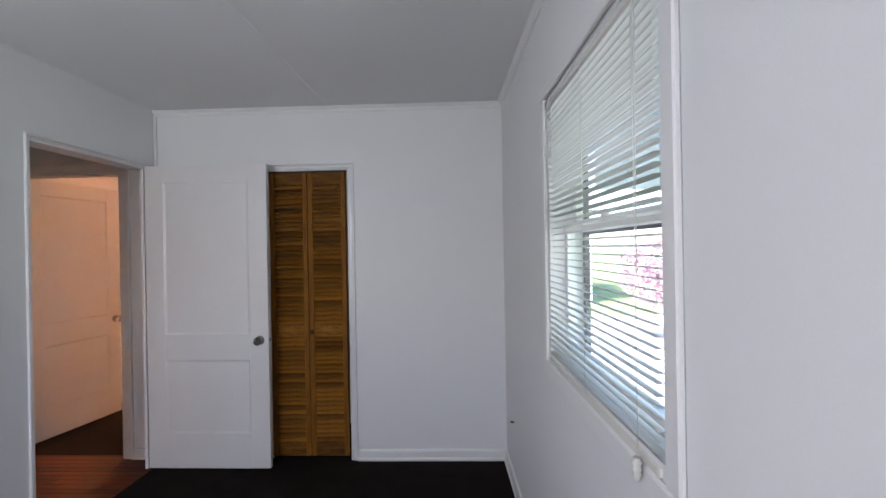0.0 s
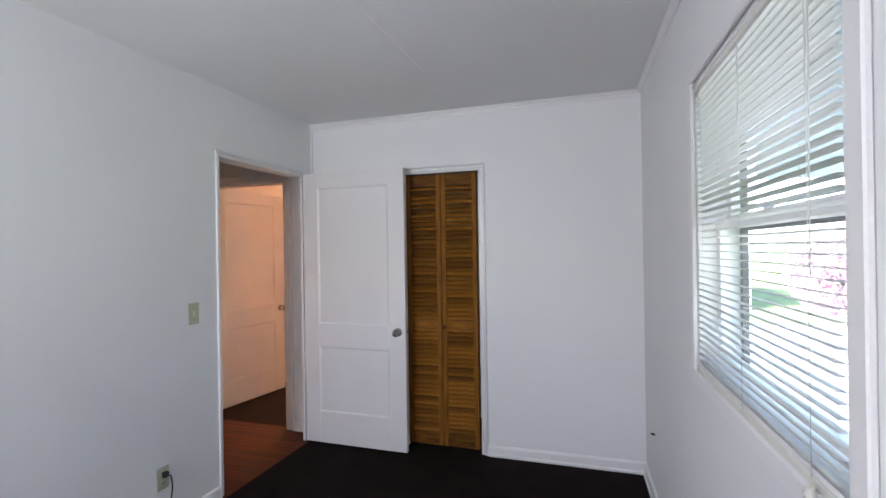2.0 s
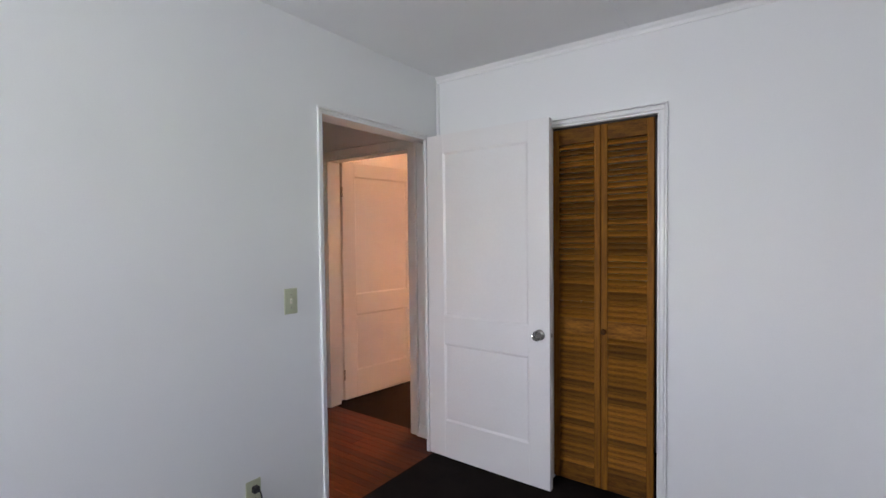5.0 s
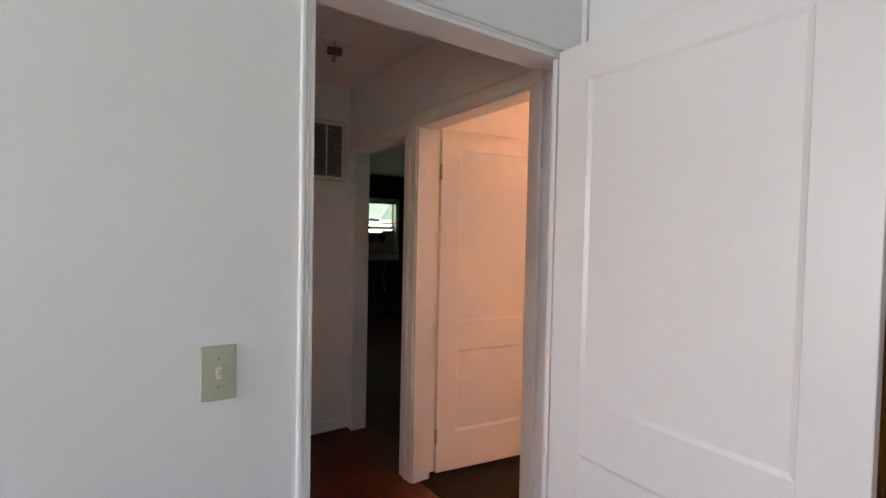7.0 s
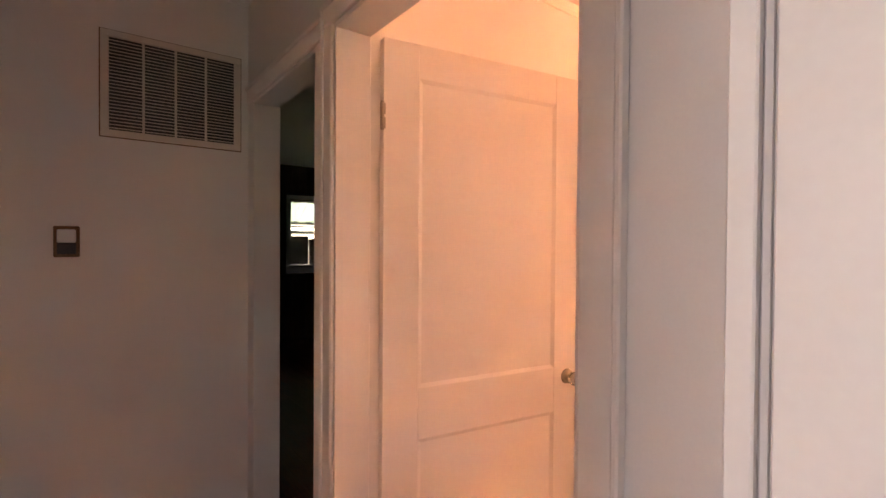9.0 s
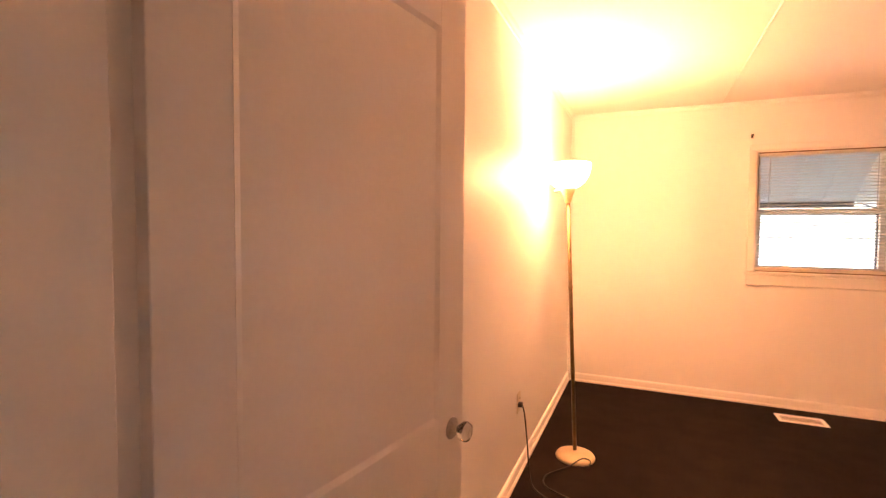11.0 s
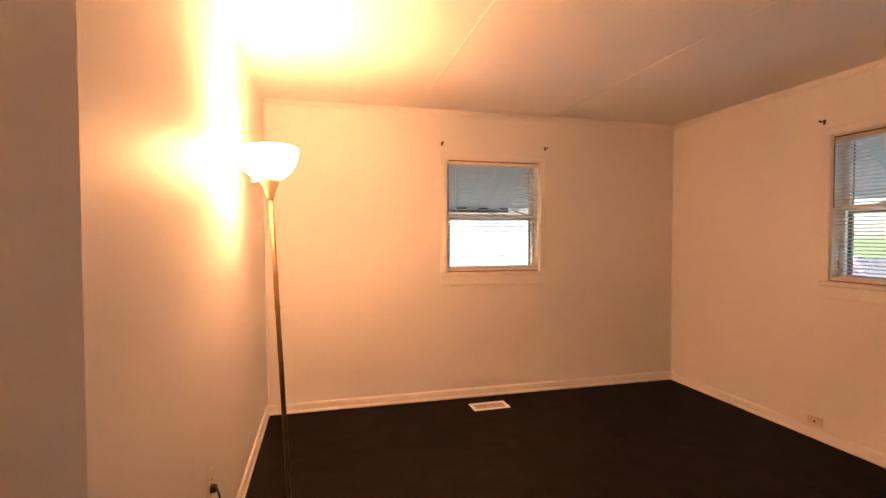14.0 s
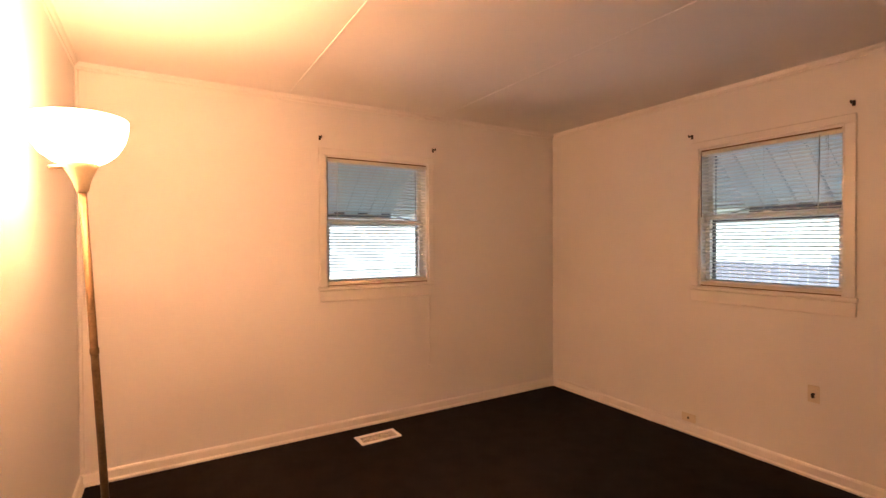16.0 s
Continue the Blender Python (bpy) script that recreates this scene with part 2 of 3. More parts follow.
# closets and the small room behind the hall, closed and dark
structure("wall_closet_1", cubes((-1.05, -0.95, 4.03, 4.60, 0, H), (-0.17, -0.07, 4.03, 4.60, 0, H), (-1.05, -0.07, 4.60, 4.68, 0, H)), PAINT, "plain painted closet wall", "wall")
structure("wall_closet_hall", cubes((-3.857, -3.757, 2.10, 2.83, 0, H), (-3.757, -1.752, 2.00, 2.10, 0, H), (-2.84, -2.74, 2.10, 2.83, 0, H)), PAINT, "plain painted wall of small room behind the hall", "wall")
# panelled room
den = wall_y("wall_den_west", -8.12, -8.00, 4.05, 8.30, [(5.60, 6.70, 1.06, 2.00)], "dark wood panelled wall", mat=PANEL)
wall_x("wall_den_north", -8.12, -2.955, 8.335, 8.45, [], "dark wood panelled wall", mat=PANEL)
wall_x("wall_den_south", -8.12, -3.857, 4.00, 4.05, [], "dark wood panelled wall", mat=PANEL)

# ---- floors and ceilings ----
structure("floor", cubes((-8.2, 1.2, -1.05, 8.45, -0.14, -0.012)), DARK, "bare subfloor under carpet and boards", "floor")
structure("floor_1", cubes((-1.60, 1.12, -1.05, YN1, -0.012, 0.0), (-0.845, -0.262, YN1, 4.60, -0.012, 0.0)), CARPET, "dark charcoal wall-to-wall carpet", "carpet")
structure("floor_2", cubes((-2.790, -1.910, 3.99, 4.05, -0.012, 0.0), (XW2, XE2, 4.05, YN2, -0.012, 0.0)), CARPET, "dark charcoal wall-to-wall carpet", "carpet")


def ceiling(name, x0, x1, y0, y1, seams):
    bm = bmesh.new()
    box(bm, x0, x1, y0, y1, H, H + 0.1)
    for s in seams:
        box(bm, s - 0.007, s + 0.007, y0, y1, H - 0.0035, H + 0.01, 0.003)
    structure(name, bm, CEIL, "white ceiling of wide panels with thin battened seams", "ceiling")


ceiling("ceiling_1", -1.752, 1.12, -1.05, 4.03, (-0.405,))
ceiling("ceiling_2", -2.955, 1.035, 4.05, 8.335, (-1.640, -0.405))
ceiling("ceiling_hall", -3.857, -1.752, 2.00, 4.05, ())
ceiling("ceiling_den", -8.12, -2.955, 4.05, 8.45, ())
structure("ceiling_closet", cubes((-1.752, 1.035, 4.03, 4.05, H, H + 0.1)), CEIL, "plain white ceiling strip", "ceiling")

# ---- trim ----


def run(name, p, q, inward, section, mat, label, category="trim"):
    """A moulding from p to q (x, y); section: (out from the wall, z) pairs."""
    bm = bmesh.new()
    a, b, w = Vector((*p, 0)), Vector((*q, 0)), Vector((*inward, 0)).normalized()
    ends = [[bm.verts.new(e + w * o + Vector((0, 0, z))) for o, z in section] for e in (a, b)]
    k = len(section)
    for i in range(k):
        bm.faces.new((ends[0][i], ends[0][(i + 1) % k], ends[1][(i + 1) % k], ends[1][i]))
    bm.faces.new(ends[0])
    bm.faces.new(list(reversed(ends[1])))
    return structure(name, bm, mat, label, category)


BASE = ((0.0, 0.0), (0.022, 0.0), (0.022, 0.012), (0.014, 0.022), (0.013, 0.062), (0.008, 0.072), (0.0, 0.076))
CROWN = ((0.0, H - 0.040), (0.007, H - 0.038), (0.009, H - 0.022), (0.018, H - 0.013), (0.026, H - 0.001), (0.0, H - 0.001))
BL = "white painted wooden baseboard"
CL = "thin white painted ceiling moulding"


def e1(u):
    return tuple((EAST1 @ Vector((u, 0, 0)))[:2])


run("baseboard", (-0.226, YN1), (XE1, YN1), (0, -1), BASE, TRIM, BL, "baseboard")
run("baseboard", (XW1, YN1), (-0.880, YN1), (0, -1), BASE, TRIM, BL, "baseboard")
run("baseboard", e1(0.02), e1(4.8), (-1, 0.035), BASE, TRIM, BL, "baseboard")
run("baseboard", (XW1, YS1), (XW1, 2.900), (1, 0), BASE, TRIM, BL, "baseboard")
run("baseboard", (XW2, YN2), (XE2, YN2), (0, -1), BASE, TRIM, BL, "baseboard")
run("baseboard", (XW2, 4.20), (XW2, YN2 - 0.02), (1, 0), BASE, TRIM, BL, "baseboard")
run("baseboard", (XE2, 4.05), (XE2, YN2 - 0.02), (-1, 0), BASE, TRIM, BL, "baseboard")
run("baseboard", (XH, YHS), (XH, YH), (1, 0), BASE, TRIM, BL, "baseboard")
run("baseboard", (-1.850, YH), (-1.651, YH), (0, -1), BASE, TRIM, BL, "baseboard")
run("trim", (XW1, YN1), (XE1, YN1), (0, -1), CROWN, TRIM, CL)
run("trim", e1(0.03), e1(4.8), (-1, 0.035), CROWN, TRIM, CL)
run("trim", (XW2, YN2), (XE2, YN2), (0, -1), CROWN, TRIM, CL)
run("trim", (XW2, 4.12), (XW2, YN2 - 0.03), (1, 0), CROWN, TRIM, CL)
run("trim", (XE2, 4.12), (XE2, YN2 - 0.03), (-1, 0), CROWN, TRIM, CL)
for x, y in ((XW1, YN1), (XW2, YN2)):
    structure("trim", cubes((x + 0.001, x + 0.022, y - 0.020, y - 0.001, 0.08, H - 0.042), bevel=0.006), TRIM, "white painted corner bead", "trim")


def casing(name, a, b, top, face, out, axis, w, depth, label, left=True, right=True):
    """Door trim on one face of a wall: two uprights and a head with a raised outer lip. out: +1 or -1."""
    holder = thing(name, pose(0, 0, 0), label, "door trim", kind="structure")

    def bar(n, u0, u1, z0, z1):
        f0, f1 = sorted((face, face + out * depth))
        bm = cubes((u0, u1, f0, f1, z0, z1) if axis == "x" else (f0, f1, u0, u1, z0, z1), bevel=0.004)
        part(n, bm, TRIM, holder)

    def lip(n, u0, u1, z0, z1):
        f0, f1 = sorted((face, face + out * (depth + 0.007)))
        bm = cubes((u0, u1, f0, f1, z0, z1) if axis == "x" else (f0, f1, u0, u1, z0, z1), bevel=0.003)
        part(n, bm, TRIM, holder)

    if left:
        bar("upright", a - w, a, 0, top)
        lip("outer_lip", a - w - 0.012, a - w - 0.001, 0, top + w)
    if right:
        bar("upright", b, b + w, 0, top)
        lip("outer_lip", b + w + 0.001, b + w + 0.012, 0, top + w)
    bar("head", a - w, b + w, top + 0.001, top + w)
    lip("outer_lip", a - w - 0.012, b + w + 0.012, top + w + 0.001, top + w + 0.012)
    return holder


def jamb(name, a, b, top, f0, f1, axis, label="white painted door frame lining", stop=None, shallow=None):
    holder = thing(name, pose(0, 0, 0), label, "door frame", kind="structure")
    t = 0.012
    for n, u0, u1, z0, z1 in (("side", a, a + t, 0, top - t), ("side", b - t, b, 0, top - t), ("head", a, b, top - t, top)):
        g0 = shallow if shallow is not None and u1 == b and u0 > a else f0
        part(n, cubes((u0, u1, g0, f1, z0, z1) if axis == "x" else (g0, f1, u0, u1, z0, z1), bevel=0.002), TRIM, holder)
    if stop:
        s0, s1 = stop
        for n, u0, u1, z0, z1 in (("stop", a + t, a + 2 * t, 0, top - 2 * t), ("stop", b - 2 * t, b - t, 0, top - 2 * t), ("stop", a + t, b - t, top - 2 * t, top - t)):
            part(n, cubes((u0, u1, s0, s1, z0, z1) if axis == "x" else (s0, s1, u0, u1, z0, z1), bevel=0.002), TRIM, holder)
    return holder


DT = "white painted wooden door trim"
casing("trim_door_1", 2.930, 3.790, 2.042, XW1, 1, "y", 0.012, 0.008, DT)
casing("trim_door_1_hall", 2.930, 3.890, 2.042, -1.752, -1, "y", 0.040, 0.006, DT, left=False, right=False)
structure("frame_post_door_1", cubes((-1.650, XW1 - 0.0005, 3.7905, YH - 0.0005, 0, 2.042)), TRIM, "narrow white painted door post", "door frame")
jamb("frame_door_1", 2.930, 3.790, 2.042, -1.755, -1.629, "y", shallow=-1.652)
casing("trim_closet_1", -0.845, -0.262, 2.025, YN1, -1, "x", 0.024, 0.012, DT)
jamb("frame_closet_1", -0.845, -0.262, 2.025, YN1 - 0.003, 4.033, "x")
casing("trim_door_2", -2.790, -1.910, 2.036, YH, -1, "x", 0.060, 0.014, DT)
jamb("frame_door_2", -2.790, -1.910, 2.036, YH - 0.003, 4.053, "x")
casing("trim_door_3", -3.645, -2.915, 2.010, YH, -1, "x", 0.060, 0.014, DT, left=False)
jamb("frame_door_3", -3.645, -2.915, 2.010, YH - 0.003, 4.053, "x")
casing("trim_door_4", -3.690, -3.060, 2.020, YHS, 1, "x", 0.030, 0.014, DT)
jamb("frame_door_5", -2.200, -1.790, 2.040, 2.827, YHS + 0.003, "x")

# ---- doors ----


def sloped_panel(x0, x1, z0, z1, y, depth, sign):
    """A sunk panel field with sloped edges; sign: +1 faces -y, -1 faces +y."""
    bm = bmesh.new()
    b = 0.014
    outer = [bm.verts.new((x, y, z)) for x, z in ((x0, z0), (x1, z0), (x1, z1), (x0, z1))]
    inner = [bm.verts.new((x, y + sign * depth, z)) for x, z in ((x0 + b, z0 + b), (x1 - b, z0 + b), (x1 - b, z1 - b), (x0 + b, z1 - b))]
    for i in range(4):
        bm.faces.new((outer[i], outer[(i + 1) % 4], inner[(i + 1) % 4], inner[i]))
    bm.faces.new(inner)
    back = [bm.verts.new((v.co.x, y + sign * 0.0165, v.co.z)) for v in outer]
    for i in range(4):
        bm.faces.new((outer[i], back[i], back[(i + 1) % 4], outer[(i + 1) % 4]))
    bm.faces.new(back)
    return bm


def panel_door(name, m, w, label, side, knob_mat, hinges=True, face=1):
    """Leaf with its hinge edge at x = 0, thickness 0 to 0.035 along y; knobs on both faces."""
    d = thing(name, m, label, "door", "panel doors")
    h, t, s = 2.030, 0.035, 0.125
    part("stile", cubes((0, s, 0, t, 0, h), bevel=0.0015), DOORW, d)
    part("stile", cubes((w - s, w, 0, t, 0, h), bevel=0.0015), DOORW, d)
    part("top_rail", cubes((s, w - s, 0, t, h - 0.112, h)), DOORW, d)
    part("lock_rail", cubes((s, w - s, 0, t, 0.725, 0.895)), DOORW, d)
    part("bottom_rail", cubes((s, w - s, 0, t, 0, 0.232)), DOORW, d)
    for z0, z1 in ((0.232, 0.725), (0.895, h - 0.112)):
        part("panel", sloped_panel(s, w - s, z0, z1, 0.0, 0.0055, 1), DOORW, d)
        part("panel", sloped_panel(s, w - s, z0, z1, t, 0.0055, -1), DOORW, d)
    for sgn, y in ((-1, -0.0005), (1, t + 0.0005)):
        rot = Matrix.Translation((w - 0.058, y, 0.855)) @ pose(0, 0, 0, 90 if sgn < 0 else -90)
        kn = part("knob", turned([(0.010, 0.020), (0.017, 0.024), (0.026, 0.034), (0.028, 0.044), (0.024, 0.054), (0.012, 0.058)], 10 if knob_mat is CRYSTAL else 24), knob_mat, d, "faceted glass knob" if knob_mat is CRYSTAL else "dark metal knob", rot)
        part("rosette", turned([(0.030, 0.0), (0.029, 0.004), (0.020, 0.007), (0.012, 0.009), (0.010, 0.020)], 24), STEEL if knob_mat is CRYSTAL else BRASS, kn, "round metal knob plate")
    part("latch", cubes((w - 0.0002, w + 0.007, 0.011, 0.024, 0.845, 0.866), bevel=0.002), STEEL, d)
    if hinges:
        for z in (0.22, 1.78):
            hy = -0.004 if face > 0 else t + 0.004
            bm = tube([(-0.006, hy, z - 0.045), (-0.006, hy, z + 0.045)], 0.006, 10)
            for k in range(2):
                box(bm, -0.013, 0.004, hy - 0.0015, hy + 0.0015, z - 0.040 + 0.045 * k, z - 0.005 + 0.045 * k)
            part("hinge", bm, STEEL, d, "worn painted steel hinge")
    return d


panel_door("door_leaf", pose(-1.613, 3.766, 0.012, 0, 0, -0.6), 0.832, "white two-panel wooden door standing open on the carpet", 1, CRYSTAL, hinges=False)
panel_door("door_leaf", pose(-2.788, 4.104, 0.012, 0, 0, 81.0), 0.834, "white two-panel wooden door standing open beside the wall", 1, CRYSTAL, hinges=True)
panel_door("door_leaf", pose(-3.682, YHS + 0.002, 0.012, 0, 0, 0) @ pose(0, -0.036, 0), 0.614, "narrow white two-panel closet door, closed, in the hall", 1, BLACK, hinges=True, face=-1)
sp = thing("strike_plate", pose(-2.1875, 2.905, 0.90), "small dark metal strike plate on the door frame", "strike plate")
part("plate", cubes((0, 0.0015, -0.013, 0.013, -0.028, 0.028)), STEEL, sp)
part("latch_hole", cubes((0.0016, 0.002, -0.008, 0.008, -0.012, 0.012)), BLACK, sp)

# ---- louvred closet door ----
bf = thing("bifold_door", pose(-0.832, YN1 + 0.022, 0.018), "varnished pine louvred bifold closet door, closed", "closet door")
LW, LH, LT = 0.267, 1.985, 0.028


def louvre_panel(x0, wide):
    st = 0.034
    leaf = part("leaf", cubes((0, st, 0, LT, 0, LH), (wide - st, wide, 0, LT, 0, LH), bevel=0.003), PINEV, bf, "louvred leaf with two stiles", pose(x0, 0, 0))
    for a, b in ((0, 0.10), (0.835, 0.925), (LH - 0.085, LH)):
        part("rail", cubes((st, wide - st, 0.003, LT - 0.003, a, b), bevel=0.002), PINE, leaf)
    bm = bmesh.new()
    box(bm, 0, wide - 2 * st, -0.0185, 0.0185, -0.0034, 0.0034, 0.0015)
    me = mesh_of(bm, "slat", PINE)
    for z0, z1 in ((0.10, 0.835), (0.925, LH - 0.085)):
        n = round((z1 - z0) / 0.0325)
        for i in range(n):
            z = z0 + (i + 0.5) * (z1 - z0) / n
            piece("slat", me, leaf, pose(st, LT / 2, z, 47 + random.uniform(-7, 7)))
    return leaf


louvre_panel(0.0, LW)
second = louvre_panel(LW + 0.004, LW)
part("pull_knob", turned([(0.007, 0), (0.008, 0.012), (0.015, 0.018), (0.016, 0.026), (0.010, 0.031)], 20), PINE, second, "small round wooden pull", Matrix.Translation((0.020, 0, 0.872)) @ pose(0, 0, 0, 90))
tr = thing("bifold_track", pose(0, 0, 0), "dark metal overhead track of closet door", "door track")
part("channel", cubes((-0.832, -0.283, YN1 + 0.02, YN1 + 0.052, 2.0055, 2.0125)), BLACK, tr)

# ---- windows ----


def window(name, m, w, z0, z1, label, wall=0.15, strip=True, ledge=True):
    """Double-hung sash window; x from 0 to w along the opening, y outwards, in a wall of that thickness."""
    o = thing(name, m, label, "window", kind="structure")
    c, d = 0.050, 0.016
    part("side_casing", cubes((-c, 0.004, -d, -0.001, z0 - (0.0 if ledge else 0.019), z1), bevel=0.004), TRIM, o)
    part("side_casing", cubes((w - 0.004, w + c, -d, -0.001, z0 - (0.0 if ledge else 0.019), z1), bevel=0.004), TRIM, o)
    part("head_casing", cubes((-c, w + c, -d - 0.002, -0.001, z1 - 0.002, z1 + 0.046), bevel=0.004), TRIM, o)
    part("window_sill", cubes((0.0145, w - 0.0145, -0.003, wall - 0.002, z0 + 0.0005, z0 + 0.012)), TRIM, o)
    if ledge:
        part("stool", cubes((-c - 0.012, w + c + 0.012, -0.024, -0.0005, z0 - 0.026, z0 - 0.001), bevel=0.005), TRIM, o)
        part("apron", cubes((-c - 0.004, w + c + 0.004, -0.018, -0.001, z0 - 0.112, z0 - 0.0275), bevel=0.005), TRIM, o)
    else:
        part("apron", cubes((-c - 0.004, w + c + 0.004, -0.015, -0.001, z0 - 0.075, z0 - 0.020), bevel=0.006), TRIM, o)
    for a, b in ((0.0005, 0.014), (w - 0.014, w - 0.0005)):
        part("side_lining", cubes((a, b, 0.001, wall - 0.002, z0 + 0.012, z1 - 0.002)), TRIM, o)
    part("head_lining", cubes((0.014, w - 0.014, 0.001, wall - 0.002, z1 - 0.014, z1 - 0.0005)), TRIM, o)
    mid = (z0 + z1) / 2
    for n, y, a, b in (("lower_sash", 0.058, z0 + 0.014, mid + 0.012), ("upper_sash", 0.092, mid - 0.012, z1 - 0.016)):
        f = 0.034
        sash = part(n, cubes((0.016, 0.016 + f, y, y + 0.03, a, b), (w - 0.016 - f, w - 0.016, y, y + 0.03, a, b),
                             (0.016 + f, w - 0.016 - f, y, y + 0.03, a, a + f), (0.016 + f, w - 0.016 - f, y, y + 0.03, b - f, b), bevel=0.002), TRIM, o)
        g = part("pane", cubes((0.016 + f, w - 0.016 - f, y + 0.013, y + 0.017, a + f, b - f)), PANE, sash)
        g.visible_shadow = False
    if strip:
        # brown strips stand for bare gaps, their shade included in the colour
        part("gap_strip", cubes((0.016, w - 0.016, 0.002, 0.006, z1 - 0.024, z1 - 0.0145)), BRONZE, o, "brown strip in place of the bare, shaded gap under the head")
        part("gap_strip", cubes((0.0145, 0.0185, 0.002, 0.005, (z0 + z1) / 2, z1 - 0.025)), BRONZE, o, "brown strip in place of the bare, shaded gap beside the upper sash")
        part("sill_strip", cubes((0.016, w - 0.016, -0.0045, -0.0032, z0 + 0.002, z0 + 0.010)), BRONZE, o, "thin brown strip along the sill")
    part("sash_lock", cubes((w / 2 - 0.025, w / 2 + 0.025, 0.046, 0.0575, mid + 0.012, mid + 0.026), bevel=0.004), TRIM, o)
    s = wall - 0.024
    part("storm_frame", cubes((0.015, 0.045, s, s + 0.02, z0 + 0.012, z1 - 0.015), (w - 0.045, w - 0.015, s, s + 0.02, z0 + 0.012, z1 - 0.015),
                              (0.045, w - 0.045, s, s + 0.02, mid - 0.03, mid + 0.0)), ALUDARK, o)
    return o


def blind(m, w, z0, z1, tilt, gap, label, wand_x):
    """Venetian blind hung in a window: headrail, slats, bottom rail, ladders, wand."""
    b = thing("venetian_blind", m, label, "blind", "window blinds")
    part("headrail", cubes((0.004, w - 0.004, 0.007, 0.033, z1 - 0.034, z1 - 0.010), bevel=0.003), BLIND, b)
    for x in (0.003, w - 0.017):
        part("end_bracket", cubes((x, x + 0.014, 0.000, 0.0035, z1 - 0.032, z1 - 0.001)), BLIND, b)
    bm = bmesh.new()
    prof = [(-0.0125, -0.0012), (-0.006, 0.0006), (0.0, 0.0013), (0.006, 0.0006), (0.0125, -0.0012)]
    up = [[bm.verts.new((x, y, z + 0.0004)) for y, z in prof] for x in (0.010, w - 0.010)]
    dn = [[bm.verts.new((x, y, z - 0.0004)) for y, z in prof] for x in (0.010, w - 0.010)]
    for i in range(4):
        bm.faces.new((up[0][i], up[0][i + 1], up[1][i + 1], up[1][i]))
        bm.faces.new((dn[0][i], dn[1][i], dn[1][i + 1], dn[0][i + 1]))
    for i in (0, 4):
        bm.faces.new((up[0][i], up[1][i], dn[1][i], dn[0][i]))
    for f in bm.faces:
        f.smooth = True
    me = mesh_of(bm, "slat", BLIND)
    z = z1 - 0.042
    while z > z0 + 0.022:
        piece("slat", me, b, pose(0, 0.018, z, tilt + random.uniform(-1.5, 1.5), random.uniform(-0.12, 0.12)))
        z -= gap
    part("bottom_rail", cubes((0.008, w - 0.008, 0.004, 0.032, z0 - 0.006, z0 + 0.018), bevel=0.004), BLIND, b)
    for x in (0.11 * w, 0.5 * w, 0.89 * w):
        part("ladder_cord", tube([(x, 0.0045, z0 + 0.012), (x, 0.0045, z1 - 0.028)], 0.0008, 5), BLIND, b)
    part("tilt_wand", tube([(wand_x, -0.004, z1 - 0.026), (wand_x - 0.004, -0.009, z1 - 0.50)], 0.0032, 6), BLIND, b)
    part("lift_cord", tube([(w - 0.08, 0.000, z1 - 0.03), (w - 0.08, -0.002, z1 - 0.62)], 0.0013, 5), BLIND, b)
    return b


def awning(m, w, ztop, zlow, reach, label):
    """Sloped aluminium awning outside a window, of long pans, with stepped side slats, a front lip and two arms."""
    a = thing("window_awning", m, label, "awning", "window awnings")
    over = 0.04
    n = max(5, round((w + 2 * over) / 0.11))
    x0 = -over
    step = (w + 2 * over) / n
    slope = math.hypot(reach, ztop - zlow)
    ang = math.degrees(math.atan2(ztop - zlow, reach))
    bm = bmesh.new()
    box(bm, -0.008, step + 0.008, 0, slope, -0.004, 0.004)
    me = mesh_of(bm, "pan", ALU)
    for i in range(n):
        piece("pan", me, a, pose(x0 + i * step, 0.02, ztop + (0.013 if i % 2 else 0.0), -ang))
    bm = bmesh.new()
    box(bm, -0.0035, 0.0035, 0.0, slope, -0.012, -0.0045)
    rib = mesh_of(bm, "rib", ALU)
    for i in range(1, n):
        piece("rib", rib, a, pose(x0 + i * step, 0.02, ztop, -ang))
    part("front_lip", cubes((x0, x0 + w + 2 * over, reach + 0.02, reach + 0.032, zlow - 0.045, zlow + 0.02)), ALUDARK, a)
    for x in (x0 - 0.012, x0 + w + 2 * over):
        for k in range(4):
            y = 0.05 + k * (reach - 0.08) / 4
            zt = ztop - y * (ztop - zlow) / reach
            part("side_slat", cubes((x, x + 0.012, y, y + (reach - 0.08) / 4 - 0.004, zlow - 0.02, zt)), ALU, a)
        part("arm", tube([(x + 0.02, reach, zlow - 0.01), (x + 0.02, 0.01, zlow - 0.12)], 0.008, 8), ALUDARK, a)
    return a


def bracket(m, label="small black iron curtain rod hook on the wall"):
    b = thing("curtain_hook", m, label, "hook", "curtain hooks")
    part("plate", cubes((-0.008, 0.008, -0.004, -0.0005, -0.016, 0.016), bevel=0.001), BLACK, b)
    part("arm", tube(smooth_line([(0, -0.003, 0.004), (0, -0.025, 0.002), (0, -0.042, -0.004), (0, -0.046, 0.010)], 5), 0.0045, 8), BLACK, b)
    return b


